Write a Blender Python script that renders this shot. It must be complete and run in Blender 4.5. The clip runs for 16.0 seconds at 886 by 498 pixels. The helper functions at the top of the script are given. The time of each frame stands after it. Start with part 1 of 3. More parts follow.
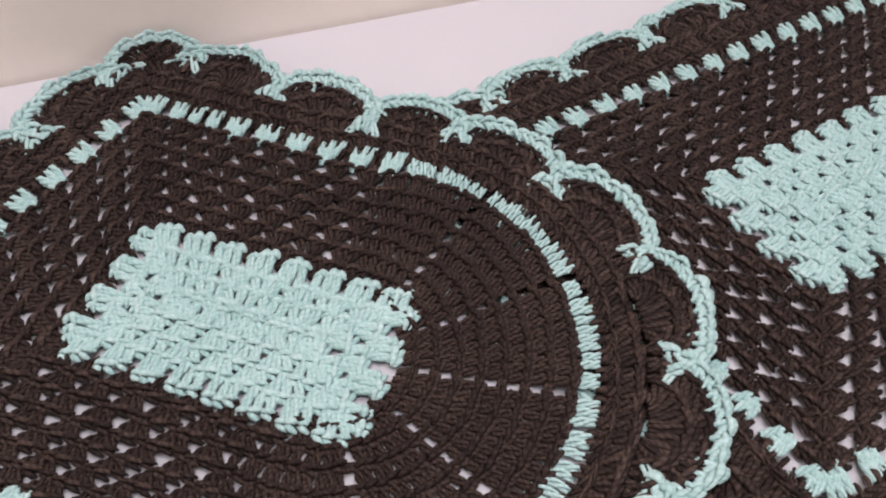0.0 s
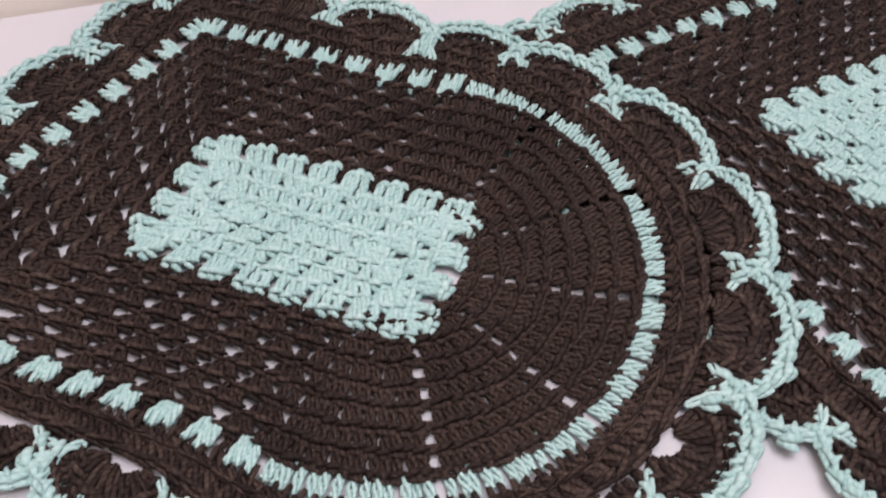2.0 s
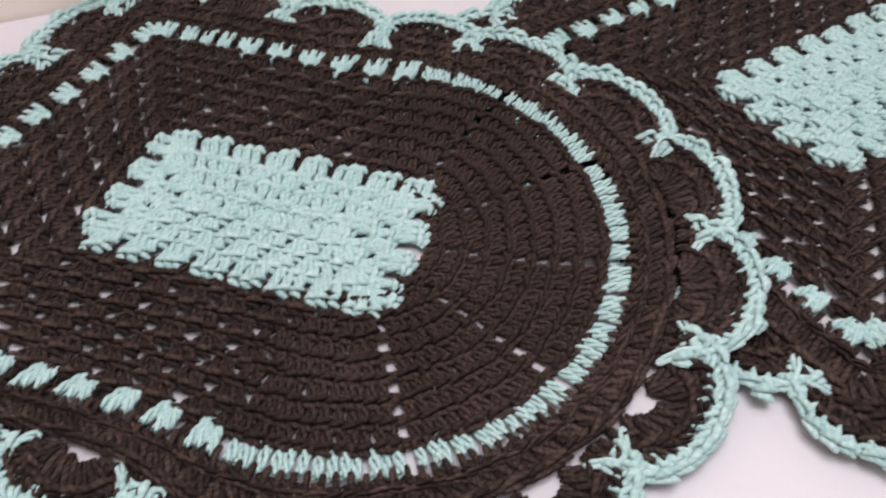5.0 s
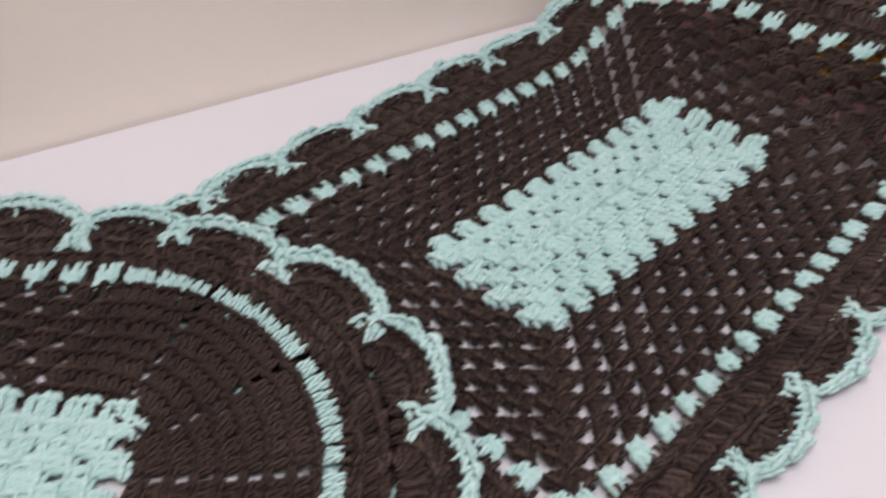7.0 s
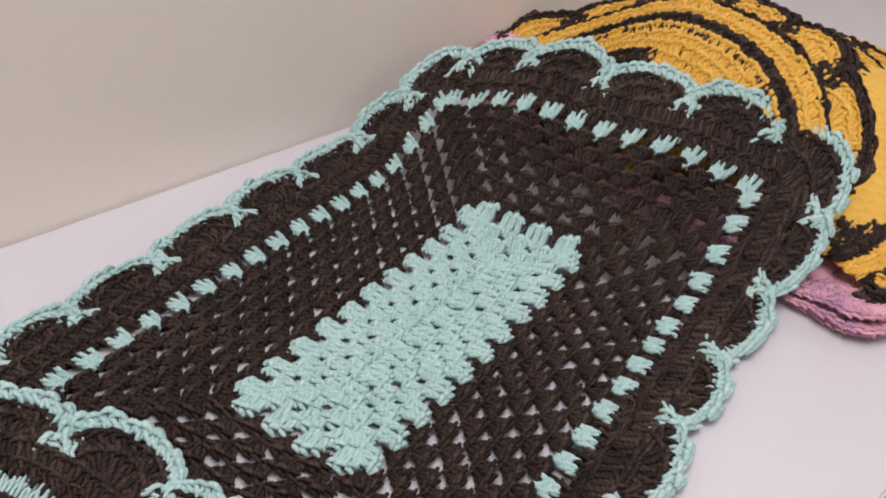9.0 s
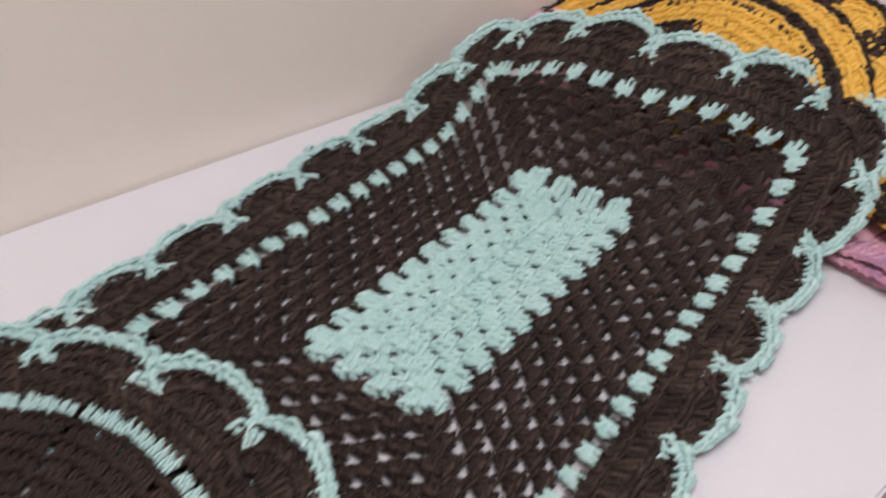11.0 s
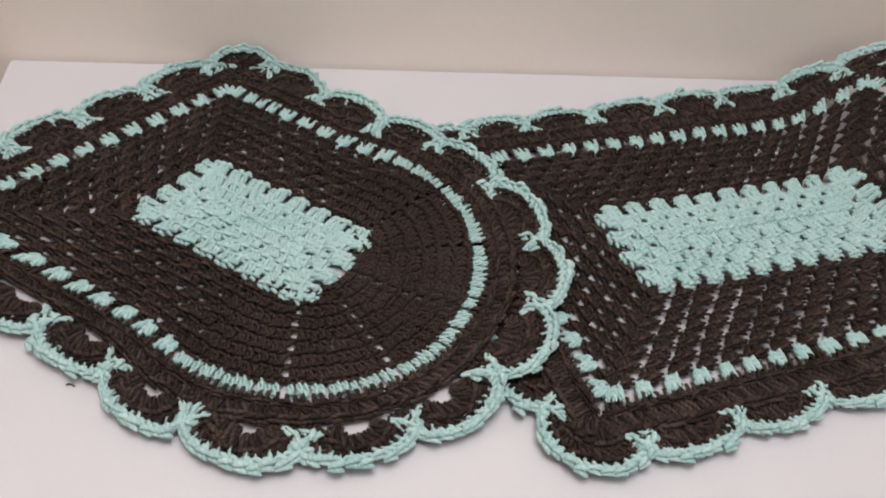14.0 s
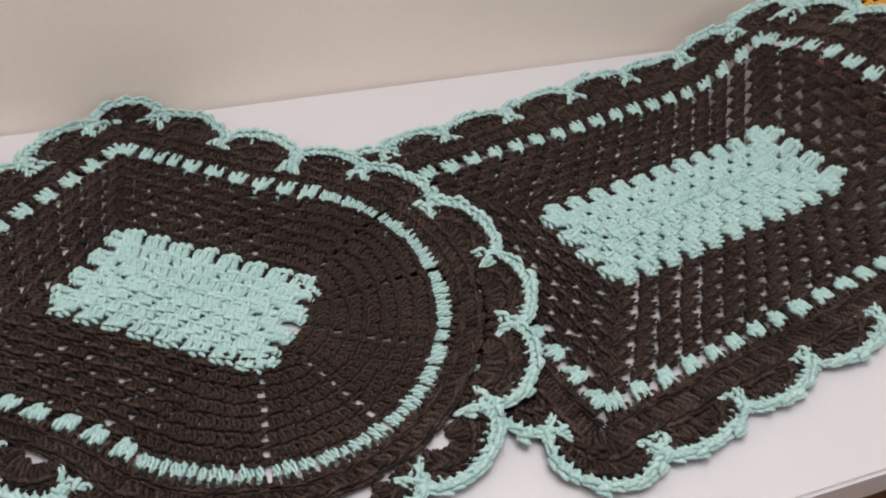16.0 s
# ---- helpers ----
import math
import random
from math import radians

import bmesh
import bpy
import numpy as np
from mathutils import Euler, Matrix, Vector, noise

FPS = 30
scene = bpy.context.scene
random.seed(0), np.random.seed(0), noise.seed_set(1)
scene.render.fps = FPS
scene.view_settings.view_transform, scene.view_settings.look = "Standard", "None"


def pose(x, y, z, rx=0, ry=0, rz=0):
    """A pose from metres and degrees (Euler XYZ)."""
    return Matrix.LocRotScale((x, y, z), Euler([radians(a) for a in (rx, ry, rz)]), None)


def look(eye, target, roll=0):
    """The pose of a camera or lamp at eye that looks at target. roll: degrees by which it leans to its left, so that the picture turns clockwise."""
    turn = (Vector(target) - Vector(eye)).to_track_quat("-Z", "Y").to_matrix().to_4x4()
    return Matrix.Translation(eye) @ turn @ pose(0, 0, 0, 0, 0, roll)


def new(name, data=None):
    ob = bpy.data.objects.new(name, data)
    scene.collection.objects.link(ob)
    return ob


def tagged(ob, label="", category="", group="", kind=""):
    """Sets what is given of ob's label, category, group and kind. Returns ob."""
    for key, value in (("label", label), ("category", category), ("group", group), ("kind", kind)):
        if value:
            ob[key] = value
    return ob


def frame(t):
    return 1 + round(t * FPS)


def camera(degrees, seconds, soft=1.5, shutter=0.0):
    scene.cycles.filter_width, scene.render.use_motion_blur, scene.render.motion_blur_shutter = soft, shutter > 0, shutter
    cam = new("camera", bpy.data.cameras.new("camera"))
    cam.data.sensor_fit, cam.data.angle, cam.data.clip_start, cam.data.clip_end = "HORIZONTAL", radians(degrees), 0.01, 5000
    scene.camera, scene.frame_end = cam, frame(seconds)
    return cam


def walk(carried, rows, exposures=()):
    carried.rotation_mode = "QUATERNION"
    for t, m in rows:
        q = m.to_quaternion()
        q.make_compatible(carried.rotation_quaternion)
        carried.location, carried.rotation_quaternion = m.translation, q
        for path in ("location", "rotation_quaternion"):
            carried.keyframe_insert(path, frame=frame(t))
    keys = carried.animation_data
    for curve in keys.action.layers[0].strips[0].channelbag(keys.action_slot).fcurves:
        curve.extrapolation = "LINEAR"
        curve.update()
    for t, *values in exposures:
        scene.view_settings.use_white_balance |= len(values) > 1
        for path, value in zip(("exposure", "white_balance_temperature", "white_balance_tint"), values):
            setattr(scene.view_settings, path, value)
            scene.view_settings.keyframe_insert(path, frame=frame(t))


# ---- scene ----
cam = camera(52.6, 16.0, soft=2.05, shutter=0.5)
PATH = [
    (0, (-0.085, -0.299, 0.434), (0.345, 0.918, -1.094), 1.4),
    (0.5, (-0.1, -0.298, 0.431), (0.327, 0.923, -1.094), 1.4),
    (1, (-0.109, -0.302, 0.427), (0.313, 0.916, -1.101), 1.9),
    (1.5, (-0.117, -0.319, 0.421), (0.304, 0.906, -1.103), 2.1),
    (2, (-0.132, -0.331, 0.4), (0.294, 0.894, -1.122), 2.3),
    (2.5, (-0.144, -0.343, 0.384), (0.275, 0.863, -1.156), 2.4),
    (3, (-0.154, -0.353, 0.36), (0.233, 0.854, -1.187), 1.8),
    (3.2, (-0.157, -0.356, 0.351), (0.224, 0.858, -1.193), 1.8),
    (5.5, (-0.111, -0.356, 0.379), (0.478, 0.919, -1.046), 0.6),
    (6, (-0.092, -0.351, 0.388), (0.625, 0.899, -0.998), 1.5),
    (6.5, (-0.084, -0.343, 0.394), (0.711, 0.901, -0.955), 2.8),
    (7, (-0.055, -0.338, 0.408), (0.864, 0.877, -0.888), 4.8),
    (7.5, (-0.019, -0.332, 0.424), (1.025, 0.844, -0.812), 5.8),
    (8, (0.002, -0.327, 0.433), (1.127, 0.815, -0.762), 6.1),
    (8.5, (0.013, -0.33, 0.435), (1.18, 0.794, -0.737), 5.7),
    (10.8, (-0.012, -0.33, 0.431), (1.154, 0.789, -0.748), 5.0),
    (11, (-0.032, -0.341, 0.429), (1.094, 0.807, -0.761), 4.5),
    (11.5, (-0.069, -0.37, 0.437), (0.903, 0.838, -0.826), 3.4),
    (12, (-0.057, -0.429, 0.453), (0.693, 0.884, -0.856), 2.7),
    (12.5, (-0.041, -0.5, 0.463), (0.524, 0.876, -0.875), 4.1),
    (13, (-0.037, -0.547, 0.489), (0.407, 0.86, -0.861), 6.2),
    (13.5, (-0.045, -0.564, 0.509), (0.335, 0.867, -0.835), 8.1),
    (14, (-0.055, -0.571, 0.524), (0.261, 0.884, -0.811), 8.0),
    (14.5, (-0.045, -0.559, 0.529), (0.273, 0.906, -0.795), 6.8),
    (15, (-0.048, -0.537, 0.518), (0.329, 0.917, -0.802), 6.1),
    (15.5, (-0.079, -0.515, 0.51), (0.419, 0.899, -0.813), 6.0),
    (16, (-0.109, -0.506, 0.503), (0.488, 0.883, -0.806), 5.0),
]
walk(cam, [(t, look(eye, target, roll)) for t, eye, target, roll in PATH],
     [(0, 0.0, 6500, 11), (3.2, 0.02, 6500, 12), (6, 0.0, 6450, 9), (8.5, -0.15, 6500, 7), (12, -0.12, 6500, 6), (14, -0.25, 6600, 4), (16, -0.20, 6600, 3)])

# ---- room light: added area lamps overhead and to the side, sky outside ----
world = bpy.data.worlds.new("sky")
scene.world = world
world.use_nodes = True
wn = world.node_tree.nodes
sky = wn.new("ShaderNodeTexSky")
sky.sky_type, sky.sun_disc = "NISHITA", False
sky.sun_elevation, sky.sun_rotation = radians(48), radians(150)
wn["Background"].inputs["Strength"].default_value = 0.1
world.node_tree.links.new(sky.outputs[0], wn["Background"].inputs[0])


def area_lamp(name, m, sx, sy, watts, colour):
    data = bpy.data.lights.new(name, "AREA")
    data.shape, data.size, data.size_y, data.energy, data.color = "RECTANGLE", sx, sy, watts, colour
    ob = new(name, data)
    ob.matrix_world = m
    return ob


# added fill from the right; stands for no visible source
area_lamp("side_fill_light", look((1.70, -1.05, 1.12), (0.3, 0.0, 0.1)), 1.3, 1.0, 4.0, (0.97, 0.96, 1.0))
# main light, an unseen area lamp added overhead and placed by brightness
area_lamp("overhead_area_light", pose(0.0, -0.48, 1.83), 1.0, 1.0, 31.0, (0.98, 0.955, 1.0))

# ---- materials ----


def material(name, rough=0.8):
    m = bpy.data.materials.new(name)
    m.use_nodes = True
    nt = m.node_tree
    b = nt.nodes["Principled BSDF"]
    b.inputs["Roughness"].default_value = rough
    return m, nt, b


def ramp(nt, fac, stops):
    r = nt.nodes.new("ShaderNodeValToRGB")
    while len(r.color_ramp.elements) < len(stops):
        r.color_ramp.elements.new(0.5)
    for e, (pos, col) in zip(r.color_ramp.elements, stops):
        e.position, e.color = pos, (*col, 1)
    nt.links.new(fac, r.inputs[0])
    return r.outputs[0]


def noise_tex(nt, scale, detail=4.0, coord="Object", rough=0.55):
    tc = nt.nodes.new("ShaderNodeTexCoord")
    n = nt.nodes.new("ShaderNodeTexNoise")
    n.inputs["Scale"].default_value, n.inputs["Detail"].default_value, n.inputs["Roughness"].default_value = scale, detail, rough
    nt.links.new(tc.outputs[coord], n.inputs["Vector"])
    return n.outputs["Fac"]


def bump(nt, b, height, strength, distance):
    k = nt.nodes.new("ShaderNodeBump")
    k.inputs["Strength"].default_value, k.inputs["Distance"].default_value = strength, distance
    nt.links.new(height, k.inputs["Height"])
    nt.links.new(k.outputs[0], b.inputs["Normal"])


def mathn(nt, op, a, c=None, v=0.5):
    k = nt.nodes.new("ShaderNodeMath")
    k.operation = op
    nt.links.new(a, k.inputs[0])
    if c is not None:
        nt.links.new(c, k.inputs[1])
    else:
        k.inputs[1].default_value = v
    return k.outputs[0]


def yarn(name, dark, mid, light, sheen=0.3, dye=0.3, gloss=0.15):
    """Cotton yarn: plies twisted round each strand, fuzz, and slow changes of dye."""
    m, nt, b = material(name, 0.72)
    b.inputs["Sheen Weight"].default_value = sheen
    b.inputs["Sheen Roughness"].default_value = 0.5
    b.inputs["Specular IOR Level"].default_value = gloss
    uv = nt.nodes.new("ShaderNodeTexCoord")
    w = nt.nodes.new("ShaderNodeTexWave")
    w.wave_type, w.bands_direction = "BANDS", "DIAGONAL"
    w.inputs["Scale"].default_value, w.inputs["Distortion"].default_value = 0.42, 0.4
    w.inputs["Detail"].default_value = 1.0
    nt.links.new(uv.outputs["UV"], w.inputs["Vector"])
    fine = noise_tex(nt, 480, 3)
    slow = noise_tex(nt, 16, 3)
    geo = nt.nodes.new("ShaderNodeNewGeometry")
    mix = mathn(nt, "MULTIPLY_ADD", w.outputs["Fac"], v=0.17)
    nt.nodes[-1].inputs[2].default_value = 0.0
    s = mathn(nt, "ADD", mix, mathn(nt, "MULTIPLY", fine, v=0.30))
    s = mathn(nt, "ADD", s, v=0.125)
    s = mathn(nt, "ADD", s, mathn(nt, "MULTIPLY", slow, v=dye))
    s = mathn(nt, "SUBTRACT", s, v=(dye - 0.3) * 0.5)
    s = mathn(nt, "ADD", s, mathn(nt, "MULTIPLY", geo.outputs["Random Per Island"], v=0.30))
    col = ramp(nt, s, ((0.32, dark), (0.62, mid), (1.0, light)))
    nt.links.new(col, b.inputs["Base Color"])
    h = mathn(nt, "ADD", w.outputs["Fac"], mathn(nt, "MULTIPLY", fine, v=0.35))
    bump(nt, b, h, 0.45, 0.0004)
    return m


MINT = yarn("mint_cotton_yarn", (0.250, 0.410, 0.396), (0.385, 0.556, 0.542), (0.535, 0.685, 0.672), 0.1)
# brown's wide dark-to-light range also paints in crevice shade and strand highlights
BROWN = yarn("dark_brown_cotton_yarn", (0.0032, 0.0021, 0.0017), (0.0218, 0.0124, 0.0104), (0.0957, 0.0630, 0.0514), 0.0, gloss=0.22)
YELLOW = yarn("yellow_cotton_yarn", (0.56, 0.285, 0.035), (0.75, 0.425, 0.07), (0.84, 0.54, 0.14), 0.1)
PINK = yarn("variegated_pink_yarn", (0.42, 0.22, 0.36), (0.66, 0.34, 0.43), (0.84, 0.46, 0.50), 0.1, 1.1)


def paint(name, a, c, rough, grain, depth):
    m, nt, b = material(name, rough)
    slow, fine = noise_tex(nt, 3.0, 5), noise_tex(nt, grain, 3)
    s = mathn(nt, "ADD", mathn(nt, "MULTIPLY", slow, v=0.7), mathn(nt, "MULTIPLY", fine, v=0.3))
    nt.links.new(ramp(nt, s, ((0.3, a), (0.7, c))), b.inputs["Base Color"])
    bump(nt, b, fine, 0.25, depth)
    return m


WALL = paint("beige_wall_paint", (0.78, 0.70, 0.64), (0.83, 0.75, 0.69), 0.75, 160, 0.001)
TABLE = paint("white_laminate", (0.60, 0.572, 0.605), (0.64, 0.612, 0.645), 0.38, 300, 0.0002)
CEIL = paint("white_ceiling_paint", (0.76, 0.74, 0.72), (0.82, 0.80, 0.78), 0.9, 120, 0.001)


def wood_floor():
    m, nt, b = material("brown_floor", 0.45)
    n1, n2 = noise_tex(nt, 6, 6), noise_tex(nt, 60, 4)
    s = mathn(nt, "ADD", mathn(nt, "MULTIPLY", n1, v=0.7), mathn(nt, "MULTIPLY", n2, v=0.3))
    nt.links.new(ramp(nt, s, ((0.3, (0.16, 0.075, 0.035)), (0.7, (0.27, 0.14, 0.07)))), b.inputs["Base Color"])
    bump(nt, b, n2, 0.2, 0.001)
    return m


FLOOR = wood_floor()

# ---- room ----


def box(bm, x0, y0, z0, x1, y1, z1, bevel=0.0):
    made = bmesh.ops.create_cube(bm, size=1.0)["verts"]
    for v in made:
        v.co = Vector(((x0 + x1) / 2 + v.co.x * (x1 - x0), (y0 + y1) / 2 + v.co.y * (y1 - y0), (z0 + z1) / 2 + v.co.z * (z1 - z0)))
    if bevel:
        bmesh.ops.bevel(bm, geom=list({e for v in made for e in v.link_edges}), offset=bevel, segments=3, affect="EDGES")


def mesh_ob(name, bm, mat, parent=None):
    me = bpy.data.meshes.new(name)
    bm.to_mesh(me)
    bm.free()
    me.materials.append(mat)
    ob = new(name, me)
    if parent:
        ob.parent = parent
    return ob


def slab(name, mat, *dims, bevel=0.0, label=""):
    bm = bmesh.new()
    box(bm, *dims, bevel=bevel)
    return tagged(mesh_ob(name, bm, mat), label, kind="structure")


TOP, WY, FY, LX, RX = 0.0, 0.297, -0.277, -0.352, 1.75
FLOOR_Z, CEIL_Z = -0.74, 1.86
slab("wall_north", WALL, LX - 0.6, WY, FLOOR_Z, RX + 0.12, WY + 0.12, CEIL_Z, label="plain beige painted wall behind the white table")
slab("wall_west", WALL, LX - 0.72, -2.6, FLOOR_Z, LX - 0.6, WY + 0.12, CEIL_Z, label="plain beige painted side wall")
slab("floor", FLOOR, LX - 0.72, -2.72, FLOOR_Z - 0.1, RX + 0.12, WY + 0.12, FLOOR_Z, label="brown wooden floor below the table")
slab("ceiling", CEIL, LX - 0.72, -2.72, CEIL_Z, RX + 0.12, WY + 0.12, CEIL_Z + 0.1, label="plain white ceiling")
slab("wall_south", WALL, LX - 0.72, -2.72, FLOOR_Z, RX + 0.12, -2.6, CEIL_Z, label="plain beige painted wall")
# out-of-view side wall, with an opening added for the fill light
bm = bmesh.new()
for dims in ((RX, -2.6, FLOOR_Z, RX + 0.12, -1.75, CEIL_Z), (RX, -0.35, FLOOR_Z, RX + 0.12, WY, CEIL_Z),
             (RX, -1.75, FLOOR_Z, RX + 0.12, -0.35, 0.55), (RX, -1.75, 1.7, RX + 0.12, -0.35, CEIL_Z)):
    box(bm, *dims)
tagged(mesh_ob("wall_east", bm, WALL), "unseen beige wall with an opening added for the side light", kind="structure")

# the table: a thick white top on two panel legs
table = tagged(new("table"), "long white laminate table against the beige wall", "table")
bm = bmesh.new()
box(bm, LX, FY, -0.03, 1.45, WY - 0.001, TOP, bevel=0.0025)
mesh_ob("tabletop", bm, TABLE, table)
for x in (LX + 0.02, 1.38):
    bm = bmesh.new()
    box(bm, x, FY + 0.03, FLOOR_Z, x + 0.03, WY - 0.02, -0.03, bevel=0.002)
    mesh_ob("panel_leg", bm, TABLE, table)

# ---- crochet: every stitch is made of yarn strands ----


def strand(points, radii, sides=6, turns=1.6):
    """A tube along points. Gives vertices, quads and a UV for each vertex."""
    pts, rad = np.asarray(points, float), np.asarray(radii, float)
    tan = np.gradient(pts, axis=0)
    tan /= np.linalg.norm(tan, axis=1)[:, None]
    side = np.cross(tan, (0.05, 0.02, 1.0))
    side /= np.linalg.norm(side, axis=1)[:, None]
    up = np.cross(side, tan)
    a = np.arange(sides) * 2 * math.pi / sides
    v = pts[:, None] + rad[:, None, None] * (side[:, None] * np.cos(a)[None, :, None] + up[:, None] * np.sin(a)[None, :, None])
    n = len(pts)
    i, j = np.meshgrid(np.arange(n - 1), np.arange(sides), indexing="ij")
    q = np.stack([i * sides + j, i * sides + (j + 1) % sides, (i + 1) * sides + (j + 1) % sides, (i + 1) * sides + j], -1).reshape(-1, 4)
    length = np.r_[0, np.cumsum(np.linalg.norm(np.diff(pts, axis=0), axis=1))] / 0.0016
    ring = np.minimum(np.arange(sides), sides - np.arange(sides)) / sides * 2 * turns
    uv = np.stack(np.broadcast_arrays(length[:, None], ring[None, :]), -1).reshape(-1, 2)
    return v.reshape(-1, 3), q, uv


def join(parts):
    vs, qs, uvs, k = [], [], [], 0
    for v, q, uv in parts:
        vs.append(v), qs.append(q + k), uvs.append(uv)
        k += len(v)
    return np.concatenate(vs), np.concatenate(qs), np.concatenate(uvs)


def stitch(fat=1.0, rows=8, height=0.0125, width=0.0064, top=True, loop=1.0, plies=3, reach=0.9, taper=1.0, blunt=1.0):
    """One stitch: strands wound about each other for the post, and the two loops of its head.
    x runs along the row in stitch widths, y from 0 at the foot to 1 at the head, z is in metres."""
    s = np.linspace(-0.06, reach, rows)
    parts = []
    swell = (0.72 if blunt == 1.0 else 0.9) + 0.28 * np.sin(np.pi * np.clip((s + 0.06) / (reach + 0.06), 0, 1))
    for k in range(plies):
        w = 2 * math.pi * k / plies + 4.4 * s
        x, z = 0.00185 * swell * np.cos(w), 0.0026 + 0.0013 * np.sin(w) + 0.0028 * np.clip(s, 0, 1) ** 0.7
        parts.append(strand(np.stack([x, s * height, z], 1), fat * np.linspace(taper, 2 - taper, rows) * np.r_[0.0009 * blunt, [0.00138] * (rows - 2), 0.0010 * blunt]))
    if top:
        t = np.linspace(0, 1, 6)
        bow = np.sin(np.pi * t)
        for y0, y1, arch, z0, z1 in ((0.76, 0.90, 0.06, 0.0054, 0.0030), (1.08, 0.97, 0.03, 0.0036, 0.0022)):
            parts.append(strand(np.stack([(t - 0.5) * 1.3 * width, height * (y0 + (y1 - y0) * t + arch * bow), z0 * loop + z1 * bow], 1),
                                fat * loop * np.array([0.0008, 0.0013, 0.0015, 0.0015, 0.0013, 0.0008])))
    v, q, uv = join(parts)
    return np.stack([v[:, 0] / width, v[:, 1] / height, v[:, 2]], 1), q, uv


def loop_tooth():
    """A thin dark loop that reaches over the heads of the row below."""
    s = np.linspace(0, 1, 5)
    parts = [strand(np.stack([dx * (1 - 0.7 * s), s * 0.0125, 0.0052 + 0.0022 * np.sin(np.pi * s)], 1), [0.0007, 0.0012, 0.0013, 0.0012, 0.0008])
             for dx in (-0.0006, 0.0007)]
    v, q, uv = join(parts)
    return np.stack([v[:, 0] / 0.0064, v[:, 1] / 0.0125, v[:, 2]], 1), q, uv


POST = stitch(fat=0.98)
PUFF = stitch(fat=1.16, loop=0.80)
RIB = stitch(fat=0.92, loop=1.0)
FULL = stitch(fat=1.16)
PRONG = stitch(fat=1.16, top=False, reach=1.10, taper=1.28)
BAR = stitch(fat=0.90, top=False, reach=1.05, blunt=1.35)
KNOT = stitch(fat=1.0, rows=5, height=0.008, width=0.0064, plies=2)
TOOTH = loop_tooth()
rng = np.random.default_rng(7)


def lay(feet, heads, foot_w, head_w, along=None, kind=POST, lift=0.0, jitter=0.0007, flare=(0.18, 0.45)):
    """Stitches from feet to heads (n x 2, in the mat's plane). Gives vertices (x, y, height), quads and UVs."""
    feet, heads = np.atleast_2d(feet).astype(float), np.atleast_2d(heads).astype(float)
    n = len(feet)
    feet, heads = feet + rng.normal(0, jitter, (n, 2)), heads + rng.normal(0, jitter, (n, 2))
    v, q, uv = kind
    rise = heads - feet
    if along is None:
        along = np.stack([rise[:, 1], -rise[:, 0]], 1)
    along = np.broadcast_to(np.atleast_2d(along), (n, 2))
    along = along / np.linalg.norm(along, axis=1)[:, None]
    s = np.clip(v[:, 1], 0, 1)
    ease = np.clip((s - flare[0]) / (flare[1] - flare[0]), 0, 1)
    ease = ease * ease * (3 - 2 * ease)
    fw, hw = np.broadcast_to(foot_w, (n,))[:, None], np.broadcast_to(head_w, (n,))[:, None]
    wide = fw + (hw - fw) * ease[None]
    flat = feet[:, None] + v[None, :, 1, None] * rise[:, None] + (v[None, :, 0] * wide)[..., None] * along[:, None]
    z = v[None, :, 2] * (1 + rng.normal(0, 0.08, (n, 1))) + lift + rng.normal(0, 0.0003, (n, 1))
    verts = np.concatenate([flat, z[..., None]], -1).reshape(-1, 3)
    quads = (q[None] + (np.arange(n) * len(v))[:, None, None]).reshape(-1, 4)
    uvs = (uv[None] + rng.random((n, 1, 2)) * 7).reshape(-1, 2)
    return verts, quads, uvs


def knit(name, pieces, mat, parent, place, label="", kind=""):
    """Joins pieces into one mesh part of a mat; place() carries mat coordinates into the world."""
    v, q, uv = join(pieces if isinstance(pieces, list) else [pieces])
    v = place(v) - np.array(parent.location if parent.parent is None else parent.parent.location)
    me = bpy.data.meshes.new(name)
    me.from_pydata(v.tolist(), [], q.tolist())
    layer = me.uv_layers.new(name="yarn")
    layer.data.foreach_set("uv", uv[q.ravel()].ravel().astype(np.float32))
    me.polygons.foreach_set("use_smooth", np.ones(len(q), bool))
    me.materials.append(mat)
    ob = new(name, me)
    ob.parent = parent
    return tagged(ob, label, kind=kind)


def cluster(foot, head, along, foot_w, head_w, lean=0.0004, saw=0.0, **more):
    """Three stitches worked into one space, spread at the top and leaning the way the round is worked."""
    foot, head, along = np.array(foot, float), np.array(head, float), np.array(along, float)
    along /= np.linalg.norm(along)
    rise = head - foot
    grow = along[::-1] * np.sign(rise[::-1] @ along)
    if along @ np.array([grow[1], -grow[0]]) < 0:
        along = -along
    k = np.array([-1, 0, 1])[:, None]
    tops = head + along * lean + k * along * head_w / 3 + (1 - 2 * k * k) * rise * 0.03 + k * grow * saw
    return lay(foot + k * along * foot_w / 3 - along * lean * 0.4, tops, foot_w / 2.6, head_w / 3, along, **more)


def granny_round(hx, hy, nx, ny, step):
    """Feet, heads and directions of the clusters of one round of a granny rectangle with outer half sizes hx, hy."""
    out = []
    for sx, sy, n, half, other in ((1, 0, nx, hx, hy), (0, 1, ny, hy, hx)):
        for face in (1, -1):
            for i in range(n):
                k = i - (n - 1) / 2
                ut = k * 2 * half / n
                ub = k * 2 * (half - step) / max(n - 1, 1) * 0.98
                f, h = (ub, face * (other - step * 1.18)), (ut, face * other)
                if not sx:
                    f, h = f[::-1], h[::-1]
                out.append((f, h, (sx, sy)))
    return out


